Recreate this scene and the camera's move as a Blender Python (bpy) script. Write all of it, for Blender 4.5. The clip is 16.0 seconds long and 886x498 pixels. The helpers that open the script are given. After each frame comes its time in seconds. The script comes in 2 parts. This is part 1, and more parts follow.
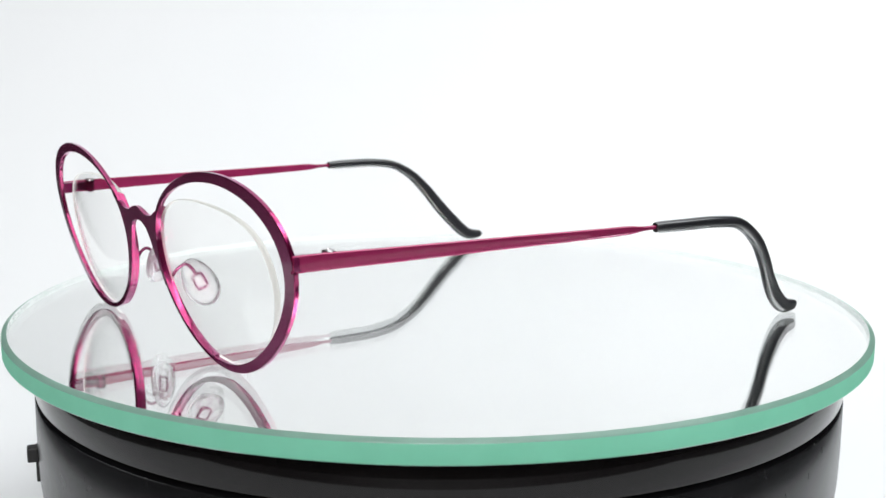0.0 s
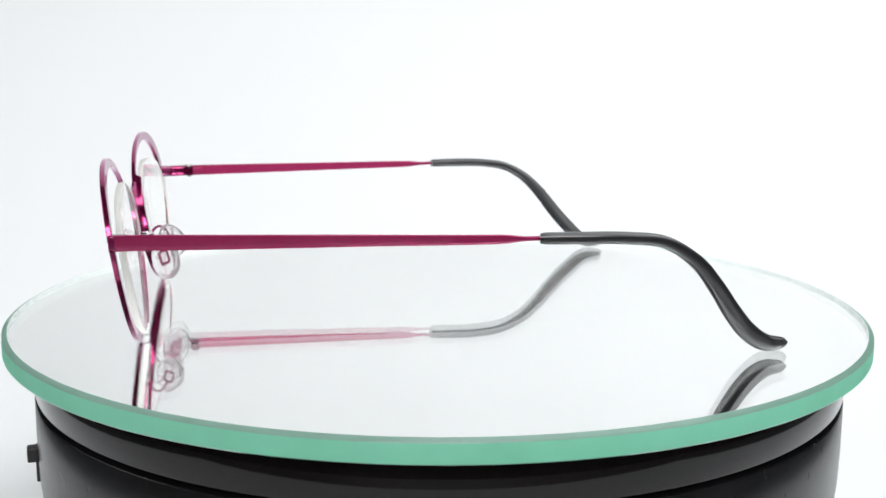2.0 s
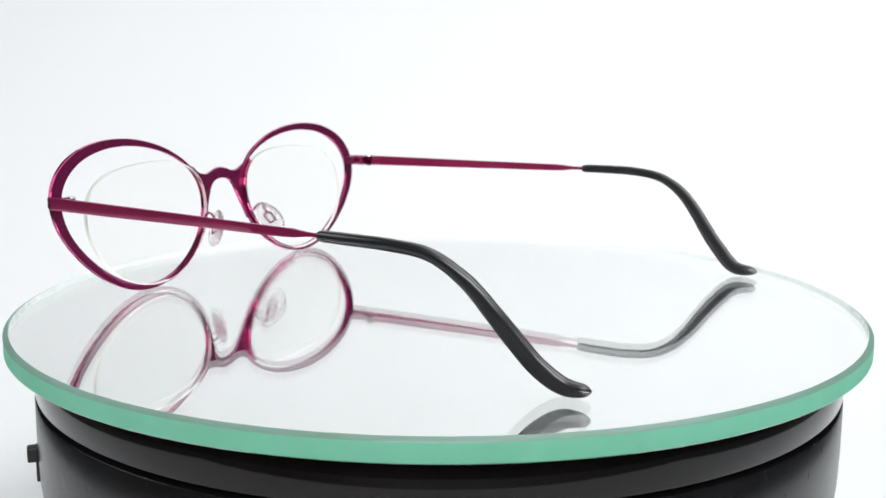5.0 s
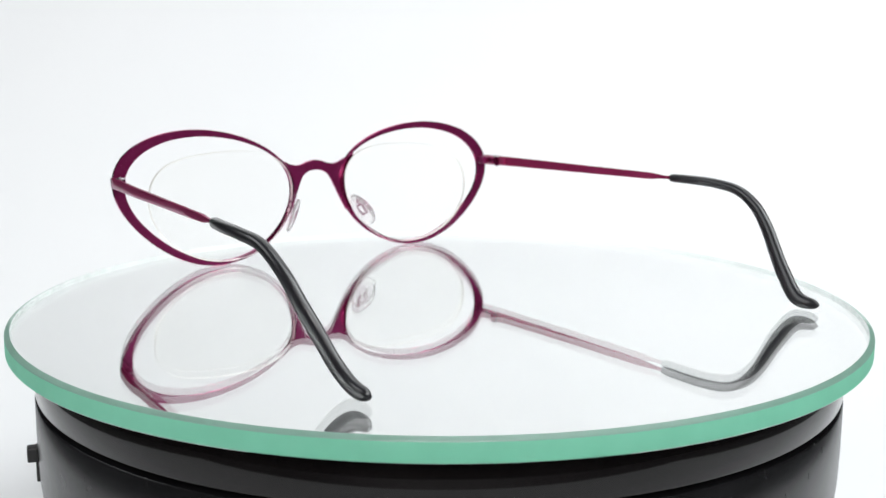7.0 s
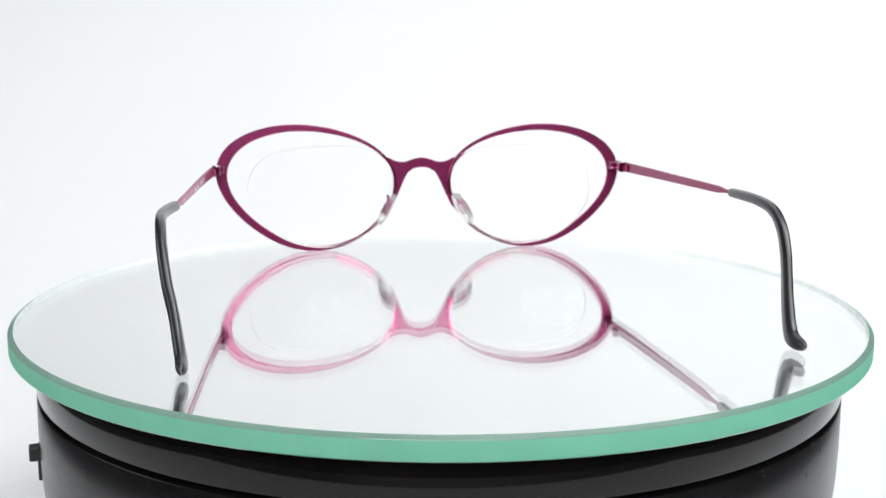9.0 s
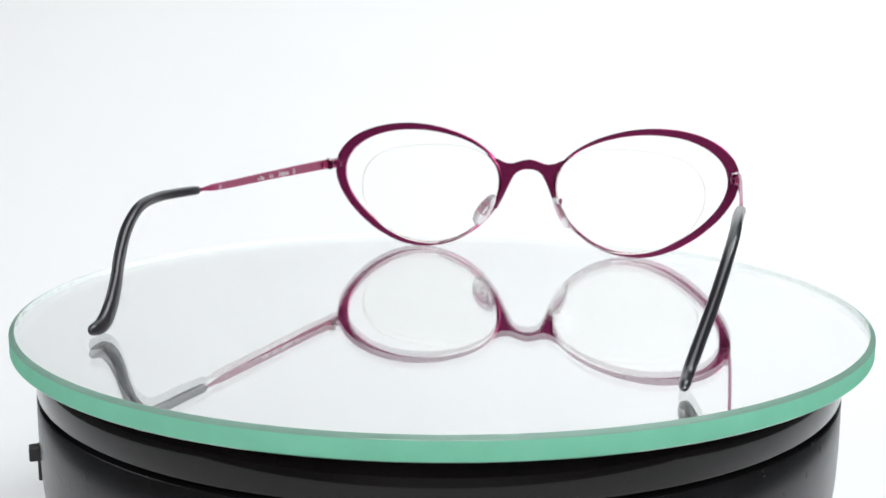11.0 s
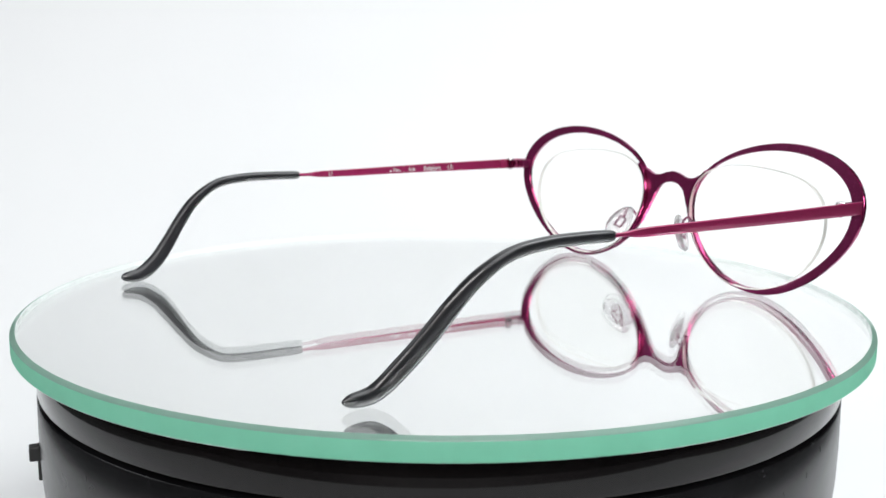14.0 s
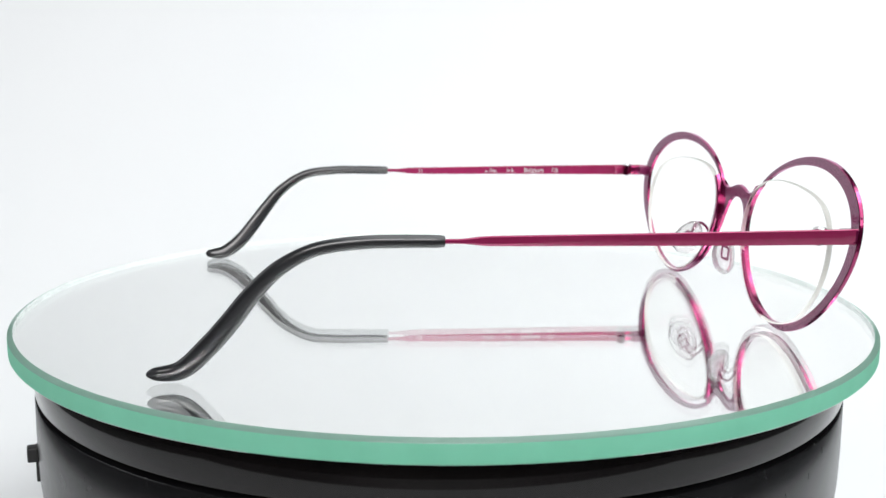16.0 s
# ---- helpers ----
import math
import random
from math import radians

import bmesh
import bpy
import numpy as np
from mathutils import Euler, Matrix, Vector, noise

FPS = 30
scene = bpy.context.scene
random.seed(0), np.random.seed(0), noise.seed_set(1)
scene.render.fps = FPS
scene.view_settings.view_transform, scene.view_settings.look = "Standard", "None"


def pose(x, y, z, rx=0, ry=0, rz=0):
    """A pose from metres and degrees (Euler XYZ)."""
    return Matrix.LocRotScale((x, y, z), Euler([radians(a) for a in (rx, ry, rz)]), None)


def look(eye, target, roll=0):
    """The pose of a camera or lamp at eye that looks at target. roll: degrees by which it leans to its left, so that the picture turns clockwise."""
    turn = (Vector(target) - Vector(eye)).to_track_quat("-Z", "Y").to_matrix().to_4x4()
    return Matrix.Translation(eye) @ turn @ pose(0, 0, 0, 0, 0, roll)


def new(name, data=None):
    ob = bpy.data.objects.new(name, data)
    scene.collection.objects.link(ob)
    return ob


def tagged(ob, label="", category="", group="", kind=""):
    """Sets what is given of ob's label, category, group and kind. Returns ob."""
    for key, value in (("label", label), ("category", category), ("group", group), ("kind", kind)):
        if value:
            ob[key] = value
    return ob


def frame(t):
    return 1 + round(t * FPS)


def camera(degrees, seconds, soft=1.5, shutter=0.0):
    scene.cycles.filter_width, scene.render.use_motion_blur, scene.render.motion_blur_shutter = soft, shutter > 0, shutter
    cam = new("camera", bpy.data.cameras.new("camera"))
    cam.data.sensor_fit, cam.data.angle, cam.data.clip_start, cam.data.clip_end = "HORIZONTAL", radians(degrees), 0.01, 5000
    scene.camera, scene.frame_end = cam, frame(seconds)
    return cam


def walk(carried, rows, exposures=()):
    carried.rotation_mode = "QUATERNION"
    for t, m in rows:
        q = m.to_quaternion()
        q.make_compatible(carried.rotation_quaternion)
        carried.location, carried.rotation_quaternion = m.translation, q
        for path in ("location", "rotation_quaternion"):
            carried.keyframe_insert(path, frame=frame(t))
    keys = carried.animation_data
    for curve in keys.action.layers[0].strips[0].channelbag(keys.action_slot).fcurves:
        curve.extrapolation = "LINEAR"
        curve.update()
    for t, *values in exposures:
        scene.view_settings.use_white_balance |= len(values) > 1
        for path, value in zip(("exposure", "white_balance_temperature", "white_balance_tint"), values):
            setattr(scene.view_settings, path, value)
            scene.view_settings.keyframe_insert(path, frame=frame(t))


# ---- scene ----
# camera: fixed on its stand, drawing back a millimetre while it focuses on the far side
EYE = Vector((0.0, -0.27162, 0.06134))
AIM = Vector((0.00150, 0.98435, -0.17624))
cam = camera(44.78, 16.0)
cam.data.dof.use_dof, cam.data.dof.focus_distance, cam.data.dof.aperture_fstop = True, 0.225, 41.0


def stand(back):
    eye = EYE - AIM * back
    return look(eye, eye + AIM, 0.33)


walk(cam, [(0.0, stand(0)), (7.8, stand(0)), (8.2, stand(0.00115)), (14.3, stand(0.00115)), (14.6, stand(0)), (16.0, stand(0))])

# world and lamps: a small photo studio with softboxes at the sides, above and behind the camera
world = bpy.data.worlds.new("world")
scene.world = world
world.use_nodes = True
world.node_tree.nodes["Background"].inputs["Color"].default_value = (0.90, 0.95, 1.0, 1)
world.node_tree.nodes["Background"].inputs["Strength"].default_value = 0.25
scene.view_settings.exposure = 0.0


def softbox(name, eye, target, w, h, watts, colour=(1, 1, 1)):
    data = bpy.data.lights.new(name, "AREA")
    data.shape, data.size, data.size_y, data.energy, data.color = "RECTANGLE", w, h, watts, colour
    ob = new(name, data)
    ob.matrix_world = look(eye, target)
    return ob


softbox("softbox_lamp", (-0.55, -0.02, 0.26), (-0.16, 0.08, -0.07), 0.35, 0.3, 0.66, (0.95, 0.98, 1.0))
softbox("softbox_lamp", (0.62, 0.05, 0.72), (0.1, 0.42, 0.30), 0.5, 0.5, 3.6, (0.95, 0.98, 1.0))
softbox("ceiling_lamp", (0.42, -0.22, 1.05), (0.36, 0.10, 0.0), 0.9, 1.3, 9.9, (0.95, 0.98, 1.0))
softbox("front_lamp", (0.02, -1.25, 0.64), (0, 0, 0.0), 0.90, 0.42, 11.6, (1.0, 0.98, 0.98))
softbox("front_lamp", (0.85, -1.05, 0.75), (0, 0, 0.0), 0.30, 0.30, 1.1, (0.98, 0.98, 1.0))



# materials
def material(name):
    m = bpy.data.materials.new(name)
    m.use_nodes = True
    nt = m.node_tree
    return m, nt, nt.nodes["Principled BSDF"]


def noise_node(nt, scale, detail=4.0, rough=0.55):
    co = nt.nodes.new("ShaderNodeTexCoord")
    n = nt.nodes.new("ShaderNodeTexNoise")
    n.inputs["Scale"].default_value, n.inputs["Detail"].default_value, n.inputs["Roughness"].default_value = scale, detail, rough
    nt.links.new(co.outputs["Object"], n.inputs["Vector"])
    return n.outputs["Fac"]


def ramp(nt, fac, stops):
    r = nt.nodes.new("ShaderNodeValToRGB")
    while len(r.color_ramp.elements) < len(stops):
        r.color_ramp.elements.new(0.5)
    for e, (p, c) in zip(r.color_ramp.elements, stops):
        e.position, e.color = p, (*c, 1)
    nt.links.new(fac, r.inputs["Fac"])
    return r.outputs["Color"]


def spread(nt, fac, lo, hi):
    m = nt.nodes.new("ShaderNodeMapRange")
    m.inputs["To Min"].default_value, m.inputs["To Max"].default_value = lo, hi
    nt.links.new(fac, m.inputs["Value"])
    return m.outputs["Result"]


def bump(nt, b, fac, strength, distance):
    n = nt.nodes.new("ShaderNodeBump")
    n.inputs["Strength"].default_value, n.inputs["Distance"].default_value = strength, distance
    nt.links.new(fac, n.inputs["Height"])
    nt.links.new(n.outputs["Normal"], b.inputs["Normal"])


def paint(name, dark, light, scale, rough=(0.4, 0.6), metallic=0.0, relief=(0.0, 0.0), fine=6000.0, **more):
    m, nt, b = material(name)
    f = noise_node(nt, scale)
    nt.links.new(ramp(nt, f, [(0.3, dark), (0.7, light)]), b.inputs["Base Color"])
    nt.links.new(spread(nt, noise_node(nt, scale * 3.1), *rough), b.inputs["Roughness"])
    b.inputs["Metallic"].default_value = metallic
    for key, value in more.items():
        b.inputs[key.replace("_", " ")].default_value = value
    if relief[0]:
        bump(nt, b, noise_node(nt, fine, 2.0), *relief)
    return m


PAPER = paint("white_paper", (0.78, 0.795, 0.80), (0.82, 0.83, 0.835), 2.5, (0.85, 0.95), relief=(0.15, 0.0004), fine=900.0)
ROOM = paint("dark_wall_paint", (0.045, 0.045, 0.05), (0.065, 0.065, 0.07), 1.2, (0.8, 0.95))
ANODISED = paint("magenta_anodised_metal", (0.300, 0.016, 0.080), (0.330, 0.020, 0.093), 500.0, (0.44, 0.50), 0.65, Coat_Weight=0.6, Coat_Roughness=0.06, Specular_Tint=(1.0, 0.62, 1.0, 1))
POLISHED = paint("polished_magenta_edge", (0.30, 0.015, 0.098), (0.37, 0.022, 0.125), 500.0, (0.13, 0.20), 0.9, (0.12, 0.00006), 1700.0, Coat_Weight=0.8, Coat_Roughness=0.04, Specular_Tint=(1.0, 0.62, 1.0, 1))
PLUM = paint("dark_plum_enamel", (0.160, 0.011, 0.060), (0.195, 0.016, 0.081), 700.0, (0.22, 0.30), 0.5, (0.03, 0.00003), 3200.0, Coat_Weight=0.55, Coat_Roughness=0.05, Specular_Tint=(1.0, 0.7, 1.0, 1))
RUBBER = paint("black_rubber", (0.012, 0.0125, 0.0145), (0.019, 0.0195, 0.022), 150.0, (0.27, 0.34), relief=(0.015, 0.00002), fine=4000.0, Specular_IOR_Level=0.65, Coat_Weight=0.4, Coat_Roughness=0.10)
BLACK = paint("black_satin_plastic", (0.006, 0.006, 0.0065), (0.011, 0.011, 0.012), 60.0, (0.22, 0.30), relief=(0.02, 0.0001), fine=1500.0, Specular_IOR_Level=0.36)
GLOSS = paint("black_glossy_plastic", (0.0045, 0.004, 0.004), (0.008, 0.007, 0.007), 60.0, (0.05, 0.09), relief=(0.01, 0.0001), fine=700.0, Specular_IOR_Level=0.28)
MATTE = paint("black_matte_plastic", (0.012, 0.012, 0.012), (0.02, 0.02, 0.02), 120.0, (0.45, 0.6))
TABLE = paint("dark_table_laminate", (0.045, 0.045, 0.048), (0.065, 0.065, 0.068), 14.0, (0.4, 0.55))
EDGE = paint("ground_green_glass_edge", (0.18, 0.56, 0.385), (0.215, 0.63, 0.445), 140.0, (0.5, 0.65), relief=(0.05, 0.0001), fine=3000.0)
BEVEL = paint("polished_glass_bevel", (0.16, 0.25, 0.21), (0.21, 0.31, 0.27), 200.0, (0.06, 0.14))
# pale colour stands in for light entering the plate's far edge
LIT_RING = paint("pale_lit_edge_ring", (0.79, 0.825, 0.815), (0.86, 0.885, 0.88), 120.0, (0.2, 0.35))
SILVER = paint("mirror_silvering", (0.955, 0.968, 0.962), (0.965, 0.978, 0.972), 8.0, (0.0, 0.012), 1.0)
STEEL = paint("bright_steel", (0.55, 0.52, 0.54), (0.68, 0.65, 0.66), 800.0, (0.15, 0.3), 1.0)
INK = paint("white_print", (0.50, 0.42, 0.45), (0.70, 0.62, 0.65), 3000.0, (0.5, 0.7))
LENS_EDGE = paint("frosted_lens_edge", (0.58, 0.58, 0.56), (0.70, 0.70, 0.68), 700.0, (0.35, 0.5))


def let_through(m, colour, share):
    """Lets part of the light through a frosted surface."""
    nt = m.node_tree
    thin, mixed = nt.nodes.new("ShaderNodeBsdfTranslucent"), nt.nodes.new("ShaderNodeMixShader")
    thin.inputs["Color"].default_value, mixed.inputs["Fac"].default_value = (*colour, 1), share
    nt.links.new(nt.nodes["Principled BSDF"].outputs["BSDF"], mixed.inputs[1])
    nt.links.new(thin.outputs["BSDF"], mixed.inputs[2])
    nt.links.new(mixed.outputs["Shader"], nt.nodes["Material Output"].inputs["Surface"])


let_through(LENS_EDGE, (0.93, 0.93, 0.90), 0.7)
let_through(EDGE, (0.46, 0.84, 0.67), 0.40)
let_through(LIT_RING, (0.93, 0.94, 0.94), 0.2)
let_through(BEVEL, (0.70, 0.88, 0.80), 0.45)


def glass(name, colour, ior, rough):
    m, nt, b = material(name)
    b.inputs["Base Color"].default_value = (*colour, 1)
    b.inputs["Transmission Weight"].default_value, b.inputs["IOR"].default_value = 1.0, ior
    nt.links.new(spread(nt, noise_node(nt, 300.0), *rough), b.inputs["Roughness"])
    return m


PLATE = glass("clear_float_glass", (0.99, 0.996, 0.994), 1.52, (0.0, 0.004))
LENS = glass("clear_coated_lens", (0.992, 0.992, 0.984), 1.10, (0.0, 0.004))
SILICONE = glass("clear_silicone", (0.985, 0.975, 0.98), 1.40, (0.03, 0.09))
let_through(SILICONE, (0.97, 0.96, 0.965), 0.22)


# mesh helpers
def part(name, bm, mat, parent=None, label=""):
    bmesh.ops.recalc_face_normals(bm, faces=bm.faces)
    me = bpy.data.meshes.new(name)
    bm.to_mesh(me)
    bm.free()
    me.materials.append(mat)
    ob = new(name, me)
    ob.parent = parent
    return tagged(ob, label)


def smooth(ob, degrees=35):
    for p in ob.data.polygons:
        p.use_smooth = True
    ob.data.set_sharp_from_angle(angle=radians(degrees))
    return ob


def enamel(ob):
    """Gives the flat front and back of a sheet part the darker enamel."""
    ob.data.materials.append(PLUM)
    for p in ob.data.polygons:
        if abs(p.normal.x) > 0.8:
            p.material_index = 1
    return ob


def sweep(bm, rings, closed=False, caps=True):
    """Skin over rings of points, all of one length."""
    vs = [[bm.verts.new(p) for p in r] for r in rings]
    n = len(vs[0])
    pairs = list(zip(vs, vs[1:])) + ([(vs[-1], vs[0])] if closed else [])
    for a, b in pairs:
        for i in range(n):
            j = (i + 1) % n
            bm.faces.new((a[i], a[j], b[j], b[i]))
    if caps and not closed:
        bm.faces.new(vs[0][::-1])
        bm.faces.new(vs[-1])
    return bm


def lathe(bm, profile, seg=256, centre=(0, 0), closed=False, caps=True):
    """A body of revolution from (radius, z) pairs; profile ends on the axis or is closed."""
    rings = []
    for k in range(seg):
        a = 2 * math.pi * k / seg
        rings.append([(centre[0] + r * math.cos(a), centre[1] + r * math.sin(a), z) for r, z in profile])
    vs = [[bm.verts.new(p) for p in r] for r in rings]
    n = len(profile)
    for k in range(seg):
        a, b = vs[k], vs[(k + 1) % seg]
        for i in range(n if closed else n - 1):
            j = (i + 1) % n
            bm.faces.new((a[i], a[j], b[j], b[i]))
    if caps and not closed:
        bm.faces.new([r[0] for r in vs])
        bm.faces.new([r[-1] for r in vs][::-1])
    return bm


def block(bm, size, m, bevel=0.0):
    made = bmesh.ops.create_cube(bm, size=1.0, matrix=m @ Matrix.Diagonal((*size, 1)))
    if bevel:
        edges = {e for v in made["verts"] for e in v.link_edges}
        bmesh.ops.bevel(bm, geom=list(edges), offset=bevel, segments=2, affect="EDGES", profile=0.5)
    return bm


def curve_at(keys, x):
    """Smooth (Catmull-Rom) value through (x, value) keys."""
    xs = [k[0] for k in keys]
    if x <= xs[0]:
        return keys[0][1]
    if x >= xs[-1]:
        return keys[-1][1]
    i = max(k for k in range(len(xs) - 1) if xs[k] <= x)
    x0, x1, y0, y1 = xs[i], xs[i + 1], keys[i][1], keys[i + 1][1]

    def slope(k):
        a, b = max(k - 1, 0), min(k + 1, len(xs) - 1)
        return (keys[b][1] - keys[a][1]) / (xs[b] - xs[a])

    h, t = x1 - x0, (x - x0) / (x1 - x0)
    return ((2 * t ** 3 - 3 * t * t + 1) * y0 + (t ** 3 - 2 * t * t + t) * h * slope(i)
            + (3 * t * t - 2 * t ** 3) * y1 + (t ** 3 - t * t) * h * slope(i + 1))


def tube(bm, path, half, seg=14, closed=False, square=1.0, twist=None):
    """A rod along a path of points; half(i) gives the half width and half height of its section, square below 1 flattens its sides."""
    pts = [Vector(p) for p in path]
    rings, n = [], len(pts)

    def bulge(x):
        return math.copysign(abs(x) ** square, x)

    for i, p in enumerate(pts):
        q0 = pts[(i - 1) % n] if closed else pts[max(i - 1, 0)]
        q1 = pts[(i + 1) % n] if closed else pts[min(i + 1, n - 1)]
        d = (q1 - q0).normalized()
        side = d.cross(Vector((0, 0, 1)))
        side = side.normalized() if side.length > 0.05 else Vector((0, 1, 0))
        up = side.cross(d)
        if twist:
            t = twist(i)
            side, up = side * math.cos(t) - up * math.sin(t), up * math.cos(t) + side * math.sin(t)
        w, h = half(i)
        rings.append([p + side * (w * bulge(math.cos(2 * math.pi * k / seg))) + up * (h * bulge(math.sin(2 * math.pi * k / seg))) for k in range(seg)])
    return sweep(bm, rings, closed=closed)


MM = 0.001

# ---- the setting: paper sweep, table and room ----
TABLE_Z = -0.075
bm = bmesh.new()
prof = [(-0.228, TABLE_Z), (0.14, TABLE_Z)]
prof += [(0.14 + 0.28 * math.sin(a), TABLE_Z + 0.28 * (1 - math.cos(a))) for a in (radians(6 * k) for k in range(1, 16))]
prof += [(0.42, 1.2)]
outer = [(y, z) for y, z in prof]
rings = []
for x in (-0.31, 0.31):
    rings.append([(x, y, z) for y, z in outer] + [(x, y + 0.003, z - 0.003) for y, z in reversed(outer)])
sweep(bm, rings)
sheet = smooth(part("backdrop", bm, PAPER))
tagged(sheet, "seamless white paper sweep curving up behind the turntable", "backdrop", kind="structure")

bm = bmesh.new()
block(bm, (1.6, 1.0, 0.03), pose(0, 0.02, TABLE_Z - 0.0195), 0.003)
table = part("table_top", bm, TABLE)
tagged(table, "dark grey matte table top beneath the white paper", "table", kind="structure")


def wall(name, size, at, label):
    bm = bmesh.new()
    block(bm, size, pose(*at))
    return tagged(part(name, bm, ROOM), label, "wall", kind="structure")


wall("floor", (5.0, 5.0, 0.1), (0, -0.5, -0.87), "plain dark grey studio floor")
wall("ceiling", (5.0, 5.0, 0.1), (0, -0.5, 1.9), "plain dark grey studio ceiling")
wall("wall_north", (5.0, 0.1, 2.67), (0, 2.0, 0.515), "plain dark grey studio wall behind the paper")
wall("wall_south", (5.0, 0.1, 2.67), (0, -3.0, 0.515), "plain dark grey studio wall behind the camera")
wall("wall_east", (0.1, 4.9, 2.67), (2.5, -0.5, 0.515), "plain dark grey studio side wall")
wall("wall_west", (0.1, 4.9, 2.67), (-2.5, -0.5, 0.515), "plain dark grey studio side wall")

# ---- the turntable ----
GLASS_T = 0.0046
BASE_X = -0.0003


def turntable():
    root = new("turntable")
    root.location = (BASE_X, 0, TABLE_Z)
    tagged(root, "round glossy black plastic motor turntable standing on white paper", "turntable")
    up = -TABLE_Z
    R = 0.0988
    bm = bmesh.new()
    lathe(bm, [(R - 0.0045, up - 0.0161), (R + 0.0001, up - 0.0160), (R + 0.0003, up - 0.0163), (R + 0.0004, up - 0.027), (R + 0.0003, up - 0.031), (R + 0.0002, up - 0.035),
               (R - 0.0003, up - 0.040), (R - 0.0015, up - 0.047), (R - 0.0044, up - 0.060), (R - 0.006, up - 0.072), (R - 0.009, 0.0)])
    smooth(part("drum", bm, BLACK, root))
    bm = bmesh.new()
    lathe(bm, [(R - 0.010, up - GLASS_T - 0.0012), (R - 0.0016, up - GLASS_T - 0.0012), (R - 0.0006, up - GLASS_T - 0.0016), (R, up - GLASS_T - 0.0028),
               (R + 0.0002, up - 0.0143), (R - 0.0001, up - 0.0148), (R - 0.0006, up - 0.0150), (R - 0.0035, up - 0.0150)])
    smooth(part("rotating_collar", bm, GLOSS, root, "polished black collar"))
    bm = bmesh.new()
    lathe(bm, [(R - 0.004, up - 0.0148), (R - 0.004, up - 0.0166)])
    part("joint", bm, MATTE, root, "dark recessed joint under the collar")
    bm = bmesh.new()
    lathe(bm, [(0.060, up - GLASS_T), (0.060, up - GLASS_T - 0.0016)], 64)
    part("grip_pad", bm, RUBBER, root, "round rubber pad under the glass")
    a = math.atan2(-0.352, -0.936)
    m = pose(0, 0, 0, 0, 0, math.degrees(a))
    bm = bmesh.new()
    block(bm, (0.0012, 0.0030, 0.0085), m @ pose(R + 0.0003, 0, up - 0.0318), 0.0003)
    plate = part("switch", bm, MATTE, root, "small black slide switch on the drum's side")
    bm = bmesh.new()
    block(bm, (0.0036, 0.0030, 0.0036), m @ pose(R + 0.0009, 0, up - 0.0295), 0.0004)
    part("knob", bm, MATTE, plate)
    for angle, low, high, lean in ((-135.0, -0.0222, -0.0208, 8), (-36.5, -0.0195, -0.0180, 14), (-40.7, -0.0229, -0.0215, -10), (-46.4, -0.0240, -0.0228, 25)):
        bm = bmesh.new()
        block(bm, (0.00012, 0.00022, high - low), pose(0, 0, 0, 0, 0, angle) @ pose(R + 0.00036, 0, up + (low + high) / 2, lean), 0.00004)
        part("scuff", bm, MATTE, root, "short dull scratch on the drum")
    return root


turntable()


def glass_plate():
    root = new("mirror_plate")
    tagged(root, "round mirror glass plate with a ground green edge on the turntable", "mirror plate")
    R, T, c = 0.1050, GLASS_T, (-0.00065, 0.0001)
    bm = bmesh.new()
    for z in (0.0, -T):
        bm.faces.new([bm.verts.new((c[0] + (R - 0.0012) * math.cos(a), c[1] + (R - 0.0012) * math.sin(a), z)) for a in (2 * math.pi * k / 320 for k in range(320))])
    body = part("glass", bm, PLATE, root, "clear glass body of the plate")
    body.visible_shadow = False
    # added pale ring hides the green edge from inside, as if lit through
    bm = bmesh.new()
    lathe(bm, [(R - 0.00125, -0.0001), (R - 0.00115, -0.0009), (R - 0.00115, -T + 0.0003)], 320, c, caps=False)
    smooth(part("lit_ring", bm, LIT_RING, root, "pale ring added inside the ground edge, imitating light coming through it"))
    bm = bmesh.new()
    lathe(bm, [(R - 0.0003, -T + 0.0002), (R - 0.0003, -T + 0.00005)], 320, c)
    part("silvering", bm, SILVER, root, "mirror silvering beneath the glass")
    bm = bmesh.new()
    lathe(bm, [(R - 0.00004, -0.0007), (R, -0.0011), (R, -T + 0.0004), (R - 0.0004, -T), (R - 0.00075, -T)], 320, c, caps=False)
    smooth(part("ground_edge", bm, EDGE, root, "satin green ground edge"))
    bm = bmesh.new()
    lathe(bm, [(R - 0.0012, 0.0), (R - 0.0010, -0.00003), (R - 0.00010, -0.00055), (R - 0.00004, -0.0007)], 320, c, caps=False)
    part("bevel", bm, BEVEL, root, "narrow polished bevel round the top")
    bm = bmesh.new()
    bmesh.ops.create_icosphere(bm, subdivisions=1, radius=1.0, matrix=pose(0, 0, 0, 0, 0, -155.0) @ pose(R - 0.0003, 0, -0.0006, 12, 20, 30) @ Matrix.Diagonal((0.0005, 0.0011, 0.0004, 1)))
    part("chip", bm, LENS_EDGE, root, "small pale chip in the edge")
    return root


PLATE_THING = glass_plate()

# ---- the eyeglasses; local x runs backwards, y across, z up; the empty sits on the turntable's axis ----
OX, OY = -73.81 * MM, 5.10 * MM
# outlines of one side in mm, across and up: a mean and three harmonics each
INNER = ((35.424, 25.999, 0.684, 0.093, 0.762, 0.240, 0.543), (20.467, 0.510, 17.898, 1.111, -0.079, -0.493, -0.019))
OUTER = ((36.054, 28.304, 0.824, 0.518, 0.974, 0.202, 0.825), (20.630, 0.553, 19.560, 1.037, 0.503, -0.488, -0.071))
CUT = ((33.931, 23.261, 0.029, -1.488, -0.720, -0.096, -0.306), (19.282, 0.069, 15.957, 2.301, -1.094, -0.145, 0.247))
MIDDLE = Vector((33.9, 19.3))


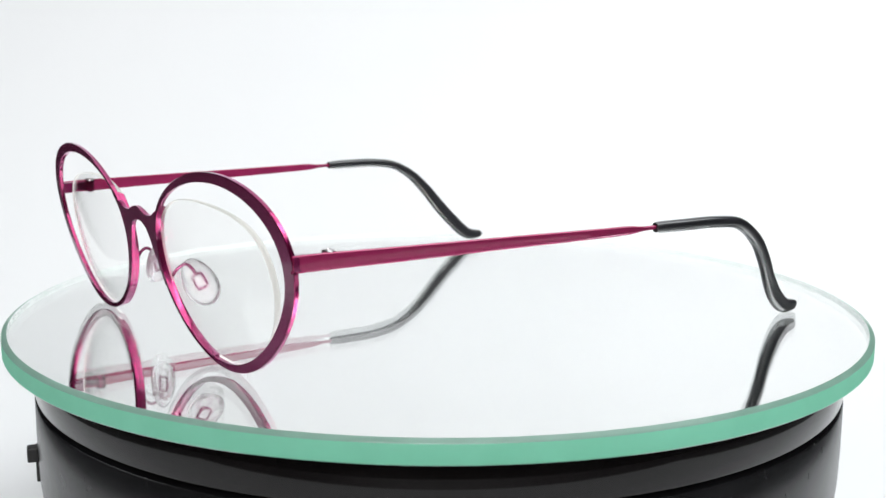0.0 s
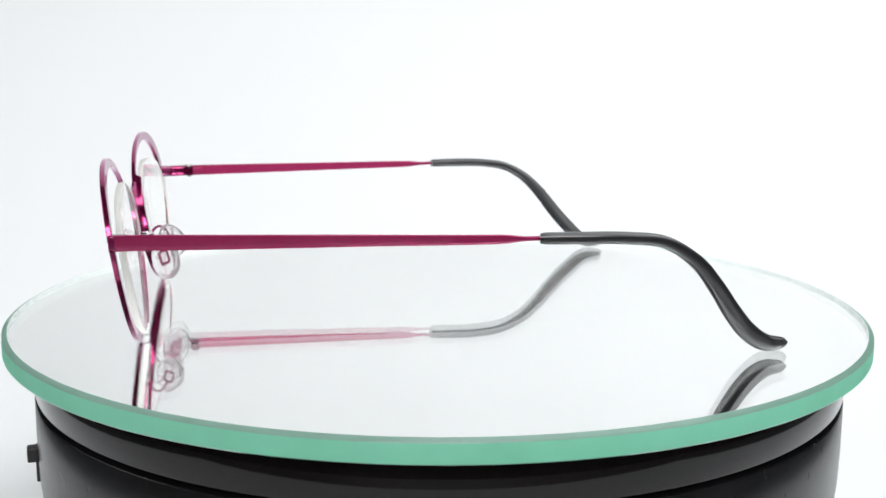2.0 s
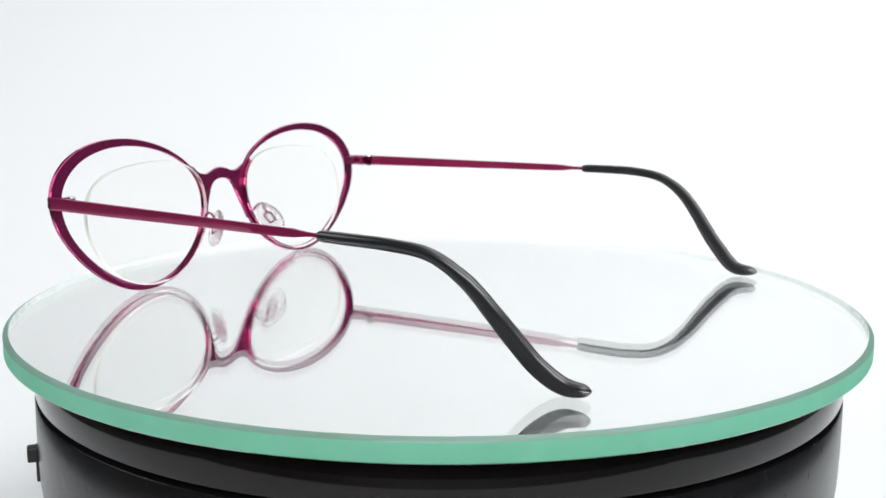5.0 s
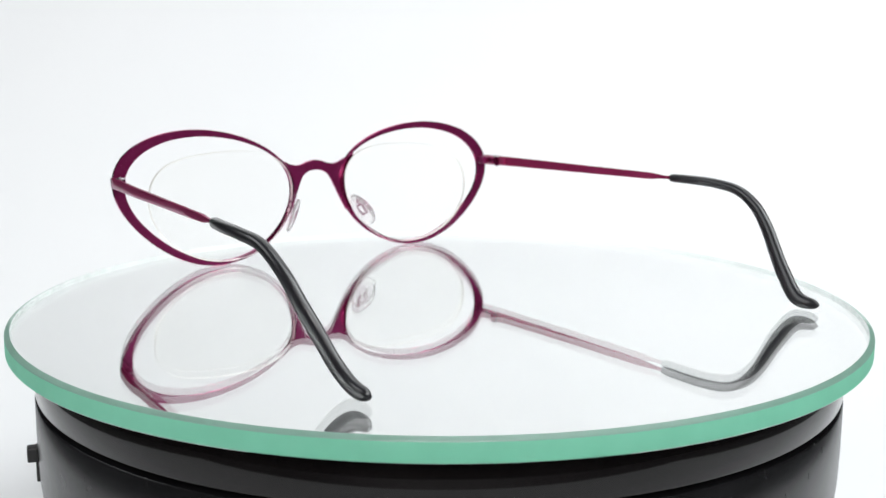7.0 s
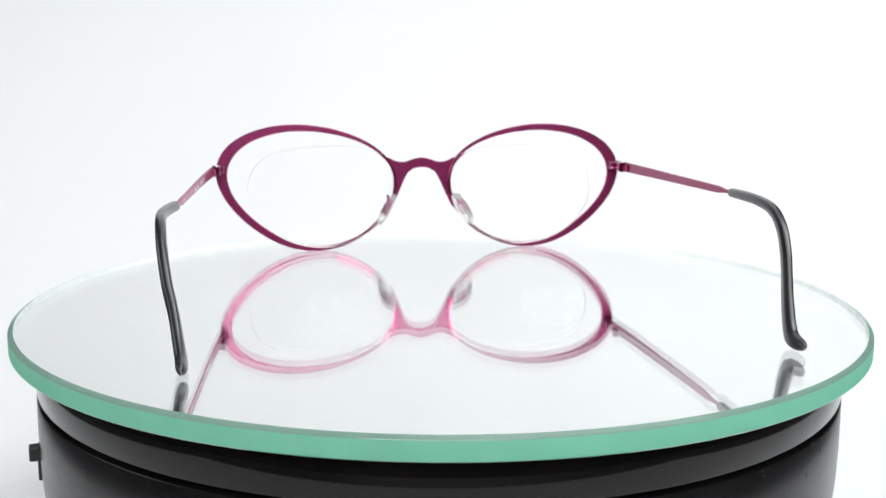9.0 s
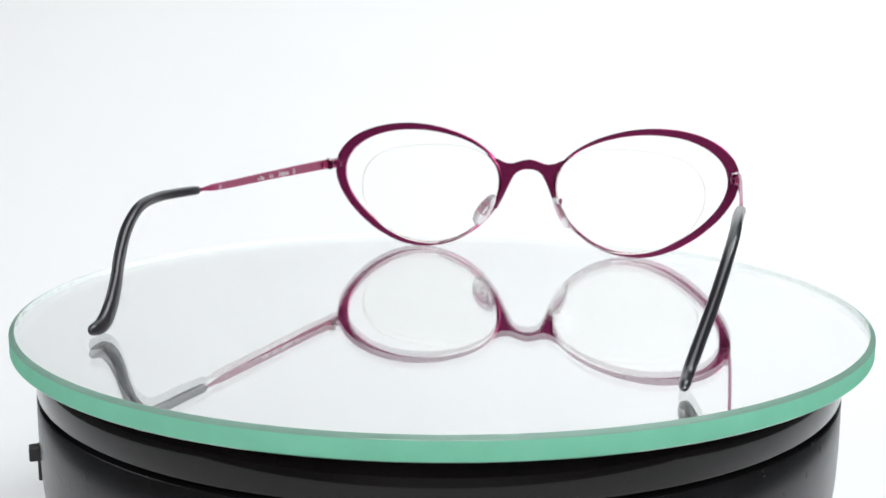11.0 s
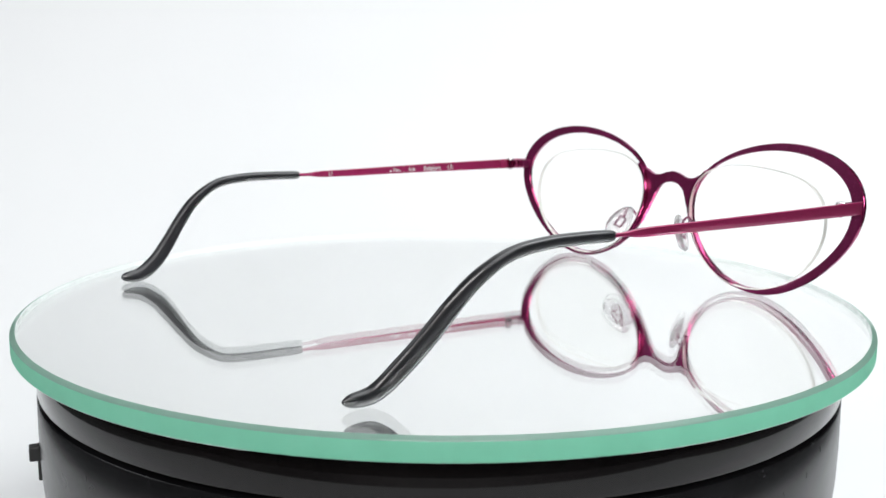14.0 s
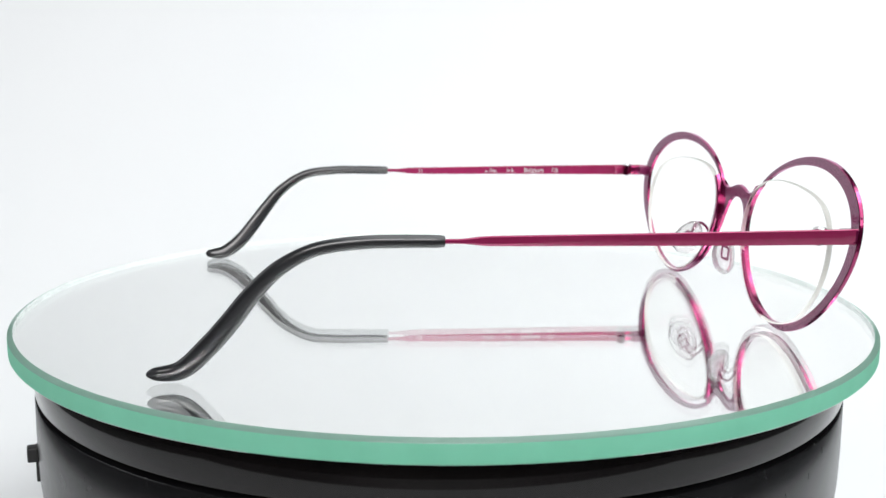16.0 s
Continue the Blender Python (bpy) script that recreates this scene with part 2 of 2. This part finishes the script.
def outline(c, a):
    """The point of an outline at the angle a."""
    return Vector([k[0] + sum(k[2 * n - 1] * math.cos(n * a) + k[2 * n] * math.sin(n * a) for n in range(1, 4)) for k in c])


YAW = 0.0115


def front(u, z, back=0.0):
    """A point of the front's bowed, leaning and slightly twisted face: u across, z up, back behind it, in mm."""
    z *= 1.012
    return Vector((OX + (0.4 - 0.133 * z + 0.0006 * u * u - YAW * u + back) * MM, OY + u * MM, z * MM))


def rim(side, root):
    bm = bmesh.new()
    rings = []
    for k in range(200):
        a = 2 * math.pi * k / 200
        p, q = outline(INNER, a), outline(OUTER, a)
        n = (q - p).normalized()
        w = (q - p).length
        e = 0.14
        sec = [(e, -0.5), (w - e, -0.5), (w, -0.5 + e), (w, 0.5 - e), (w - e, 0.5), (e, 0.5), (0, 0.5 - e), (0, -0.5 + e)]
        rings.append([front(side * (p + n * r).x, (p + n * r).y, b) for r, b in sec])
    sweep(bm, rings, closed=True)
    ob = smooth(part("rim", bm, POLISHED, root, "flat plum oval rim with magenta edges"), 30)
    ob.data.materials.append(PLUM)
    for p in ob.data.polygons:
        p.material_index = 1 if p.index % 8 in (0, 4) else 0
    return ob


def eyewire(side, rim_ob):
    """The deep groove that grips the lens along the nose side."""
    bm = bmesh.new()
    rings = []
    for k in range(91):
        a = radians(147 + (256 - 147) * k / 90)
        p, q = outline(INNER, a), outline(OUTER, a)
        n = (q - p).normalized()
        f = min(k, 90 - k, 2) / 2
        back = 0.6 + 1.15 * f
        sec = [(0.0, -0.54), (0.72, -0.54), (0.80, back - 0.2), (0.62, back), (0.02, back), (-0.08, back - 0.2)]
        rings.append([front(side * (p + n * r).x, (p + n * r).y, b) for r, b in sec])
    sweep(bm, rings)
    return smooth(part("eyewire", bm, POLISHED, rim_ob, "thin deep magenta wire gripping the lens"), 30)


def lens(side, root):
    bm = bmesh.new()
    N, K = 128, 14

    def skin(face):
        rows = []
        for j in range(K + 1):
            f = j / K
            row = []
            for k in range(N if j else 1):
                p = MIDDLE + (outline(CUT, 2 * math.pi * k / N) - MIDDLE) * (f * 0.994)
                row.append(bm.verts.new(front(side * p.x, p.y, (0.66 if face == 0 else 1.94) - 1.4 * (1 - f * f))))
            rows.append(row)
        for k in range(N):
            m = (k + 1) % N
            bm.faces.new((rows[0][0], rows[1][k], rows[1][m]))
            for j in range(1, K):
                bm.faces.new((rows[j][k], rows[j + 1][k], rows[j + 1][m], rows[j][m]))

    skin(0)
    skin(1)
    for f in bm.faces:
        f.normal_update()
    me = bpy.data.meshes.new("lens")
    bm.to_mesh(me)
    bm.free()
    half = len(me.polygons) // 2
    # front skin looks forwards (-x), back skin backwards (+x)
    turn = [p for p in me.polygons if (p.normal.x > 0) == (p.index < half)]
    for p in turn:
        p.flip()
    me.update()
    me.materials.append(LENS)
    ob = new("lens", me)
    ob.parent = root
    tagged(smooth(ob, 60), "clear oval lens with a gap at the temple")
    ob.visible_shadow = False
    bm = bmesh.new()
    rings = []
    for k in range(N):
        q = outline(CUT, 2 * math.pi * k / N)
        n = (q - MIDDLE).normalized()
        sec = [(-0.16, 0.65), (-0.02, 0.75), (0.05, 1.3), (-0.02, 1.85), (-0.16, 1.95)]
        rings.append([front(side * (q + n * r).x, (q + n * r).y, v) for r, v in sec])
    sweep(bm, rings, closed=True)
    edge = smooth(part("lens_edge", bm, LENS_EDGE, ob, "frosted pale cut edge"), 60)
    edge.visible_shadow = False
    return ob


def bridge(root):
    upper = ((0, 29.2), (2.2, 28.8), (5.6, 27.8), (8.4, 28.1), (10.9, 29.1), (9.6, 26.0), (8.9, 22.0), (9.2, 18.0), (10.6, 13.6))
    lower = ((0, 26.1), (2.4, 25.7), (4.3, 24.5), (5.2, 23.2), (5.7, 22.3), (6.3, 21.0), (7.0, 19.5), (8.0, 17.2), (10.0, 13.2))

    def row(s, e):
        k = [(i, p[0]) for i, p in enumerate(e)], [(i, p[1]) for i, p in enumerate(e)]
        return curve_at(k[0], s), curve_at(k[1], s) - 0.3

    bm = bmesh.new()
    rings = []
    for i in range(-48, 49):
        s, sg = abs(i) / 6.0, (1 if i >= 0 else -1)
        (u0, z0), (u1, z1) = row(s, upper), row(s, lower)
        a, b = Vector((sg * u0, z0)), Vector((sg * u1, z1))
        n = (b - a).normalized() * 0.13
        rings.append([front(*(a + n), -0.52), front(*(b - n), -0.52), front(*b, -0.39), front(*b, 0.39),
                      front(*(b - n), 0.52), front(*(a + n), 0.52), front(*a, 0.39), front(*a, -0.39)])
    sweep(bm, rings)
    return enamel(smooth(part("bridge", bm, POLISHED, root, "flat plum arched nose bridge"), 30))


def nose_pad(side, root):
    ax = Vector((0.28, side * 0.5, -0.82)).normalized()
    nrm = Vector((0.32, -side * 0.93, -0.15))
    nrm = (nrm - ax * nrm.dot(ax)).normalized()
    wid = nrm.cross(ax)
    c = front(side * 12.2, 13.4, 6.7)
    bm = bmesh.new()
    N = 28
    rings = []
    for d, f in ((-0.75, 0.78), (-0.55, 0.95), (0.0, 1.0), (0.5, 0.93), (0.85, 0.65), (1.0, 0.3)):
        rings.append([c + (ax * (5.6 * f * math.sin(2 * math.pi * k / N)) + wid * (3.5 * f * math.cos(2 * math.pi * k / N) * (1 + 0.18 * math.sin(2 * math.pi * k / N))) + nrm * d) * MM
                      for k in range(N)])
    sweep(bm, rings)
    pad = smooth(part("nose_pad", bm, SILICONE, root, "clear silicone nose pad"), 60)
    pad.visible_shadow = False
    bm = bmesh.new()
    loop = []
    for k in range(24):
        a = 2 * math.pi * k / 24
        q = max(abs(math.cos(a)) / 1.05, abs(math.sin(a)) / 1.6)
        loop.append(c + (wid * (math.cos(a) / q) + ax * (math.sin(a) / q) - nrm * 0.35) * MM)
    tube(bm, loop, lambda i: (0.34 * MM, 0.34 * MM), 8, True)
    smooth(part("pad_mount", bm, PLUM, pad, "small plum wire box"))
    bm = bmesh.new()
    p0, p3 = front(side * 11.0, 15.0, 1.5), c - ax * 1.6 * MM - nrm * 0.35 * MM
    p1, p2 = p0 + Vector((2.0, side * 1.2, 3.6)) * MM, p3 - ax * 3.0 * MM - nrm * 1.2 * MM
    path = [(1 - t) ** 3 * p0 + 3 * t * (1 - t) ** 2 * p1 + 3 * t * t * (1 - t) * p2 + t ** 3 * p3 for t in (k / 16 for k in range(17))]
    tube(bm, path, lambda i: (0.36 * MM, 0.36 * MM), 8)
    smooth(part("pad_arm", bm, PLUM, root, "curved plum wire arm"))
    return pad


def temple(side, root, drop, sleeve_path, spread_keys):
    """A flat strip narrowing to a wire, with a black sleeve over its bent end."""
    height = ((-1.0, 3.15), (4, 3.1), (24, 2.8), (46, 2.4), (70, 2.0), (75.5, 1.8), (77.5, 1.35), (79.5, 0.95), (87, 0.9))
    thick = ((-1.0, 0.9), (70, 0.85), (77, 0.95), (80, 0.9), (87, 0.85))

    def at(v, z):
        return Vector((OX + v * MM, OY + side * curve_at(spread_keys, v) * MM, z * MM))

    rim_at = -0.38 - YAW * side * 62
    start = rim_at - 0.5
    bm = bmesh.new()
    rings = []
    for i in range(89):
        v = start + i * (86.4 - start) / 88
        h, w, z = curve_at(height, v) / 2, curve_at(thick, v) / 2, curve_at(drop, v)
        e = 0.16
        # the outer lower edge is ground off wider than the others
        g = min(0.26 * h * 2, 0.7)
        sec = [(-w, -h + e), (-w + e, -h), (w * 0.25, -h), (w, -h + g), (w, h - e), (w - e, h), (-w + e, h), (-w, h - e)]
        rings.append([at(v, z + q) + Vector((0, side * p * MM, 0)) for p, q in sec])
    sweep(bm, rings)
    arm = smooth(part("temple", bm, ANODISED, root, "slim flat magenta temple narrowing to a wire"), 30)
    # sleeve
    n = 72
    ks = range(len(sleeve_path))
    last = len(sleeve_path) - 1
    keys = [[(k, sleeve_path[k][c]) for k in ks] for c in range(3)]
    path = []
    for i in range(n + 1):
        u, v, z = (curve_at(k, last * i / n) for k in keys)
        path.append(Vector((OX + v * MM, OY + side * u * MM, z * MM)))

    def half(i):
        s = i / n
        h = curve_at(((0, 1.02), (0.012, 1.2), (0.36, 1.32), (0.46, 1.55), (0.58, 1.82), (0.72, 2.0), (0.86, 1.95), (0.95, 1.5), (0.985, 1.05), (1, 0.35)), s)
        w = curve_at(((0, 1.0), (0.012, 1.18), (0.4, 1.2), (0.7, 1.15), (0.88, 1.2), (0.97, 1.0), (1, 0.35)), s)
        return w * MM, h * MM

    bm = bmesh.new()
    tube(bm, path, half, 32, square=0.80, twist=lambda i: -side * radians(curve_at(((0, 0), (0.4, 3), (0.6, 10), (1, 16)), i / n)))
    smooth(part("temple_tip", bm, RUBBER, arm, "black rubber sleeve bent behind the ear"), 50)
    # hinge: a leaf on the end piece, three stacked knuckles with a screw, a leaf on the temple
    z = curve_at(drop, 3)
    inn = -side * 0.95 * MM
    bm = bmesh.new()
    block(bm, (4.6 * MM, 0.9 * MM, 2.3 * MM), Matrix.Translation(at(3.4, z) + Vector((0, inn, 0))), 0.2 * MM)
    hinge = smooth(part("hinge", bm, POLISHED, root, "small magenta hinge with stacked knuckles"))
    bm = bmesh.new()
    block(bm, (3.0 * MM, 0.7 * MM, 1.9 * MM), Matrix.Translation(at(9.4, z) + Vector((0, inn * 0.8, 0))), 0.2 * MM)
    smooth(part("leaf", bm, ANODISED, hinge))
    p = at(7.0, 0) + Vector((0, inn, 0))
    for low in (-1.45, -0.45, 0.55):
        bm = bmesh.new()
        lathe(bm, [(1.0 * MM, (z + low) * MM), (1.2 * MM, (z + low + 0.12) * MM), (1.2 * MM, (z + low + 0.76) * MM), (1.0 * MM, (z + low + 0.88) * MM)], 24, (p.x, p.y))
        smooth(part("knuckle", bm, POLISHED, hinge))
    bm = bmesh.new()
    lathe(bm, [(0.5 * MM, (z - 1.7) * MM), (0.5 * MM, (z + 1.5) * MM), (1.25 * MM, (z + 1.5) * MM), (1.3 * MM, (z + 1.75) * MM), (1.0 * MM, (z + 1.98) * MM),
               (0.55 * MM, (z + 2.0) * MM), (0.45 * MM, (z + 1.75) * MM)], 24, (p.x, p.y))
    smooth(part("screw", bm, STEEL, hinge, "tiny bright hinge screw with a hollow head"))
    bm = bmesh.new()
    block(bm, (3.4 * MM, 2.9 * MM, 2.7 * MM), Matrix.Translation(at(rim_at + 1.3, z) - Vector((0, side * 1.1 * MM, 0))), 0.3 * MM)
    smooth(part("end_piece", bm, PLUM, root))
    return arm


def lettering(text, size, v, z, arm, u, slant):
    data = bpy.data.curves.new("writing", "FONT")
    data.body, data.size, data.extrude, data.offset = text, size * MM, 0.00002, 0.00003
    tmp = new("writing", data)
    bpy.context.view_layer.update()
    me = bpy.data.meshes.new_from_object(tmp)
    bpy.data.objects.remove(tmp)
    return print_on("writing", me, v, z, arm, u, slant)


def print_on(name, me, v, z, arm, u, slant):
    me.materials.append(INK)
    ob = new(name, me)
    ob.parent = arm
    m = Matrix(((-1, 0, 0), (0, 0, 1), (0, 1, 0))).to_4x4()
    ob.matrix_basis = Matrix.Translation((OX + v * MM, OY + u * MM, z * MM)) @ pose(0, 0, 0, 0, 0, slant) @ m
    return tagged(ob, "small white print on the inside")


def script_mark(arm, v, z, u, slant):
    """A script mark as plain slanted strokes."""
    bm = bmesh.new()
    for x, h, w in ((0.0, 0.5, 0.8), (0.9, 1.25, 0.24), (1.5, 1.1, 0.24), (2.0, 0.75, 0.24), (2.5, 0.75, 0.6), (3.3, 0.3, 0.5),
                    (6.4, 1.2, 0.26), (7.1, 0.7, 0.5), (7.8, 1.2, 0.24), (8.3, 0.7, 0.6)):
        block(bm, (w * MM, h * MM, 0.00003), pose((x + h * 0.3) * MM, h / 2 * MM, 0) @ Matrix.Shear("XY", 4, (0.3, 0.0)))
    me = bpy.data.meshes.new("printed_mark")
    bm.to_mesh(me)
    bm.free()
    return print_on("printed_mark", me, v, z, arm, u, slant)


def eyeglasses():
    root = new("eyeglasses")
    tagged(root, "magenta metal eyeglasses with oval rims resting on the mirror", "eyeglasses")
    for side in (-1, 1):
        r = rim(side, root)
        eyewire(side, r)
        lens(side, root)
        nose_pad(side, root)
    bridge(root)
    near = temple(-1, root, ((-1, 26.1), (4, 26.3), (24, 26.3), (46, 26.25), (70, 26.1), (88, 26.3)),
                  ((70.5, 82.4, 26.2), (71.7, 90.6, 26.3), (72.2, 99.3, 26.2), (71.6, 108.0, 25.0), (70.7, 115.2, 20.6), (69.5, 120.3, 14.9),
                   (68.0, 124.4, 9.6), (66.9, 128.5, 5.0), (66.0, 133.2, 1.95), (65.7, 138.5, 1.6)),
                  ((-1, 65.0), (3, 65.6), (24, 67.3), (82, 70.4), (88, 71.3)))
    temple(1, root, ((-1, 26.3), (9, 26.5), (40, 26.9), (76, 27.4), (88, 27.6)),
           ((69.0, 82.8, 27.5), (68.9, 91.0, 27.65), (68.9, 99.0, 27.5), (68.9, 107.0, 26.3), (68.2, 113.5, 22.8), (67.0, 118.5, 17.8),
            (65.6, 122.5, 12.6), (64.0, 126.9, 7.4), (62.5, 132.4, 2.4), (62.4, 138.8, 1.7)),
           ((-1, 64.6), (3, 65.2), (24, 66.6), (82, 69.0), (88, 69.0)))
    slant = math.degrees(math.atan2(-3.1, 58.0))

    def inside(v):
        return -curve_at(((24, 67.3), (82, 70.4)), v) + 0.47

    for text, size, v, z in (("31", 1.9, 73.2, 25.3), ("Belgium", 2.0, 39.6, 25.55), ("CE", 1.7, 30.8, 25.65)):
        lettering(text, size, v, z, near, inside(v), slant)
    script_mark(near, 51.6, 25.6, inside(51.6), slant)
    return root


GLASSES = eyeglasses()


def motions():
    """The plate and the eyeglasses on it turn together, a little under 13 degrees a second."""
    turns = (32.12, 19.17, 6.32, -6.50, -19.35, -32.27, -45.25, -58.31, -71.43, -84.57, -97.73, -110.86, -123.95, -137.00, -149.99, -162.96, -175.93)
    walk(PLATE_THING, [(t, pose(0, 0, 0, 0, 0, a)) for t, a in enumerate(turns)])
    walk(GLASSES, [(t, pose(0, 0, 0, 0, 0, a + 3.33)) for t, a in enumerate(turns)])


motions()
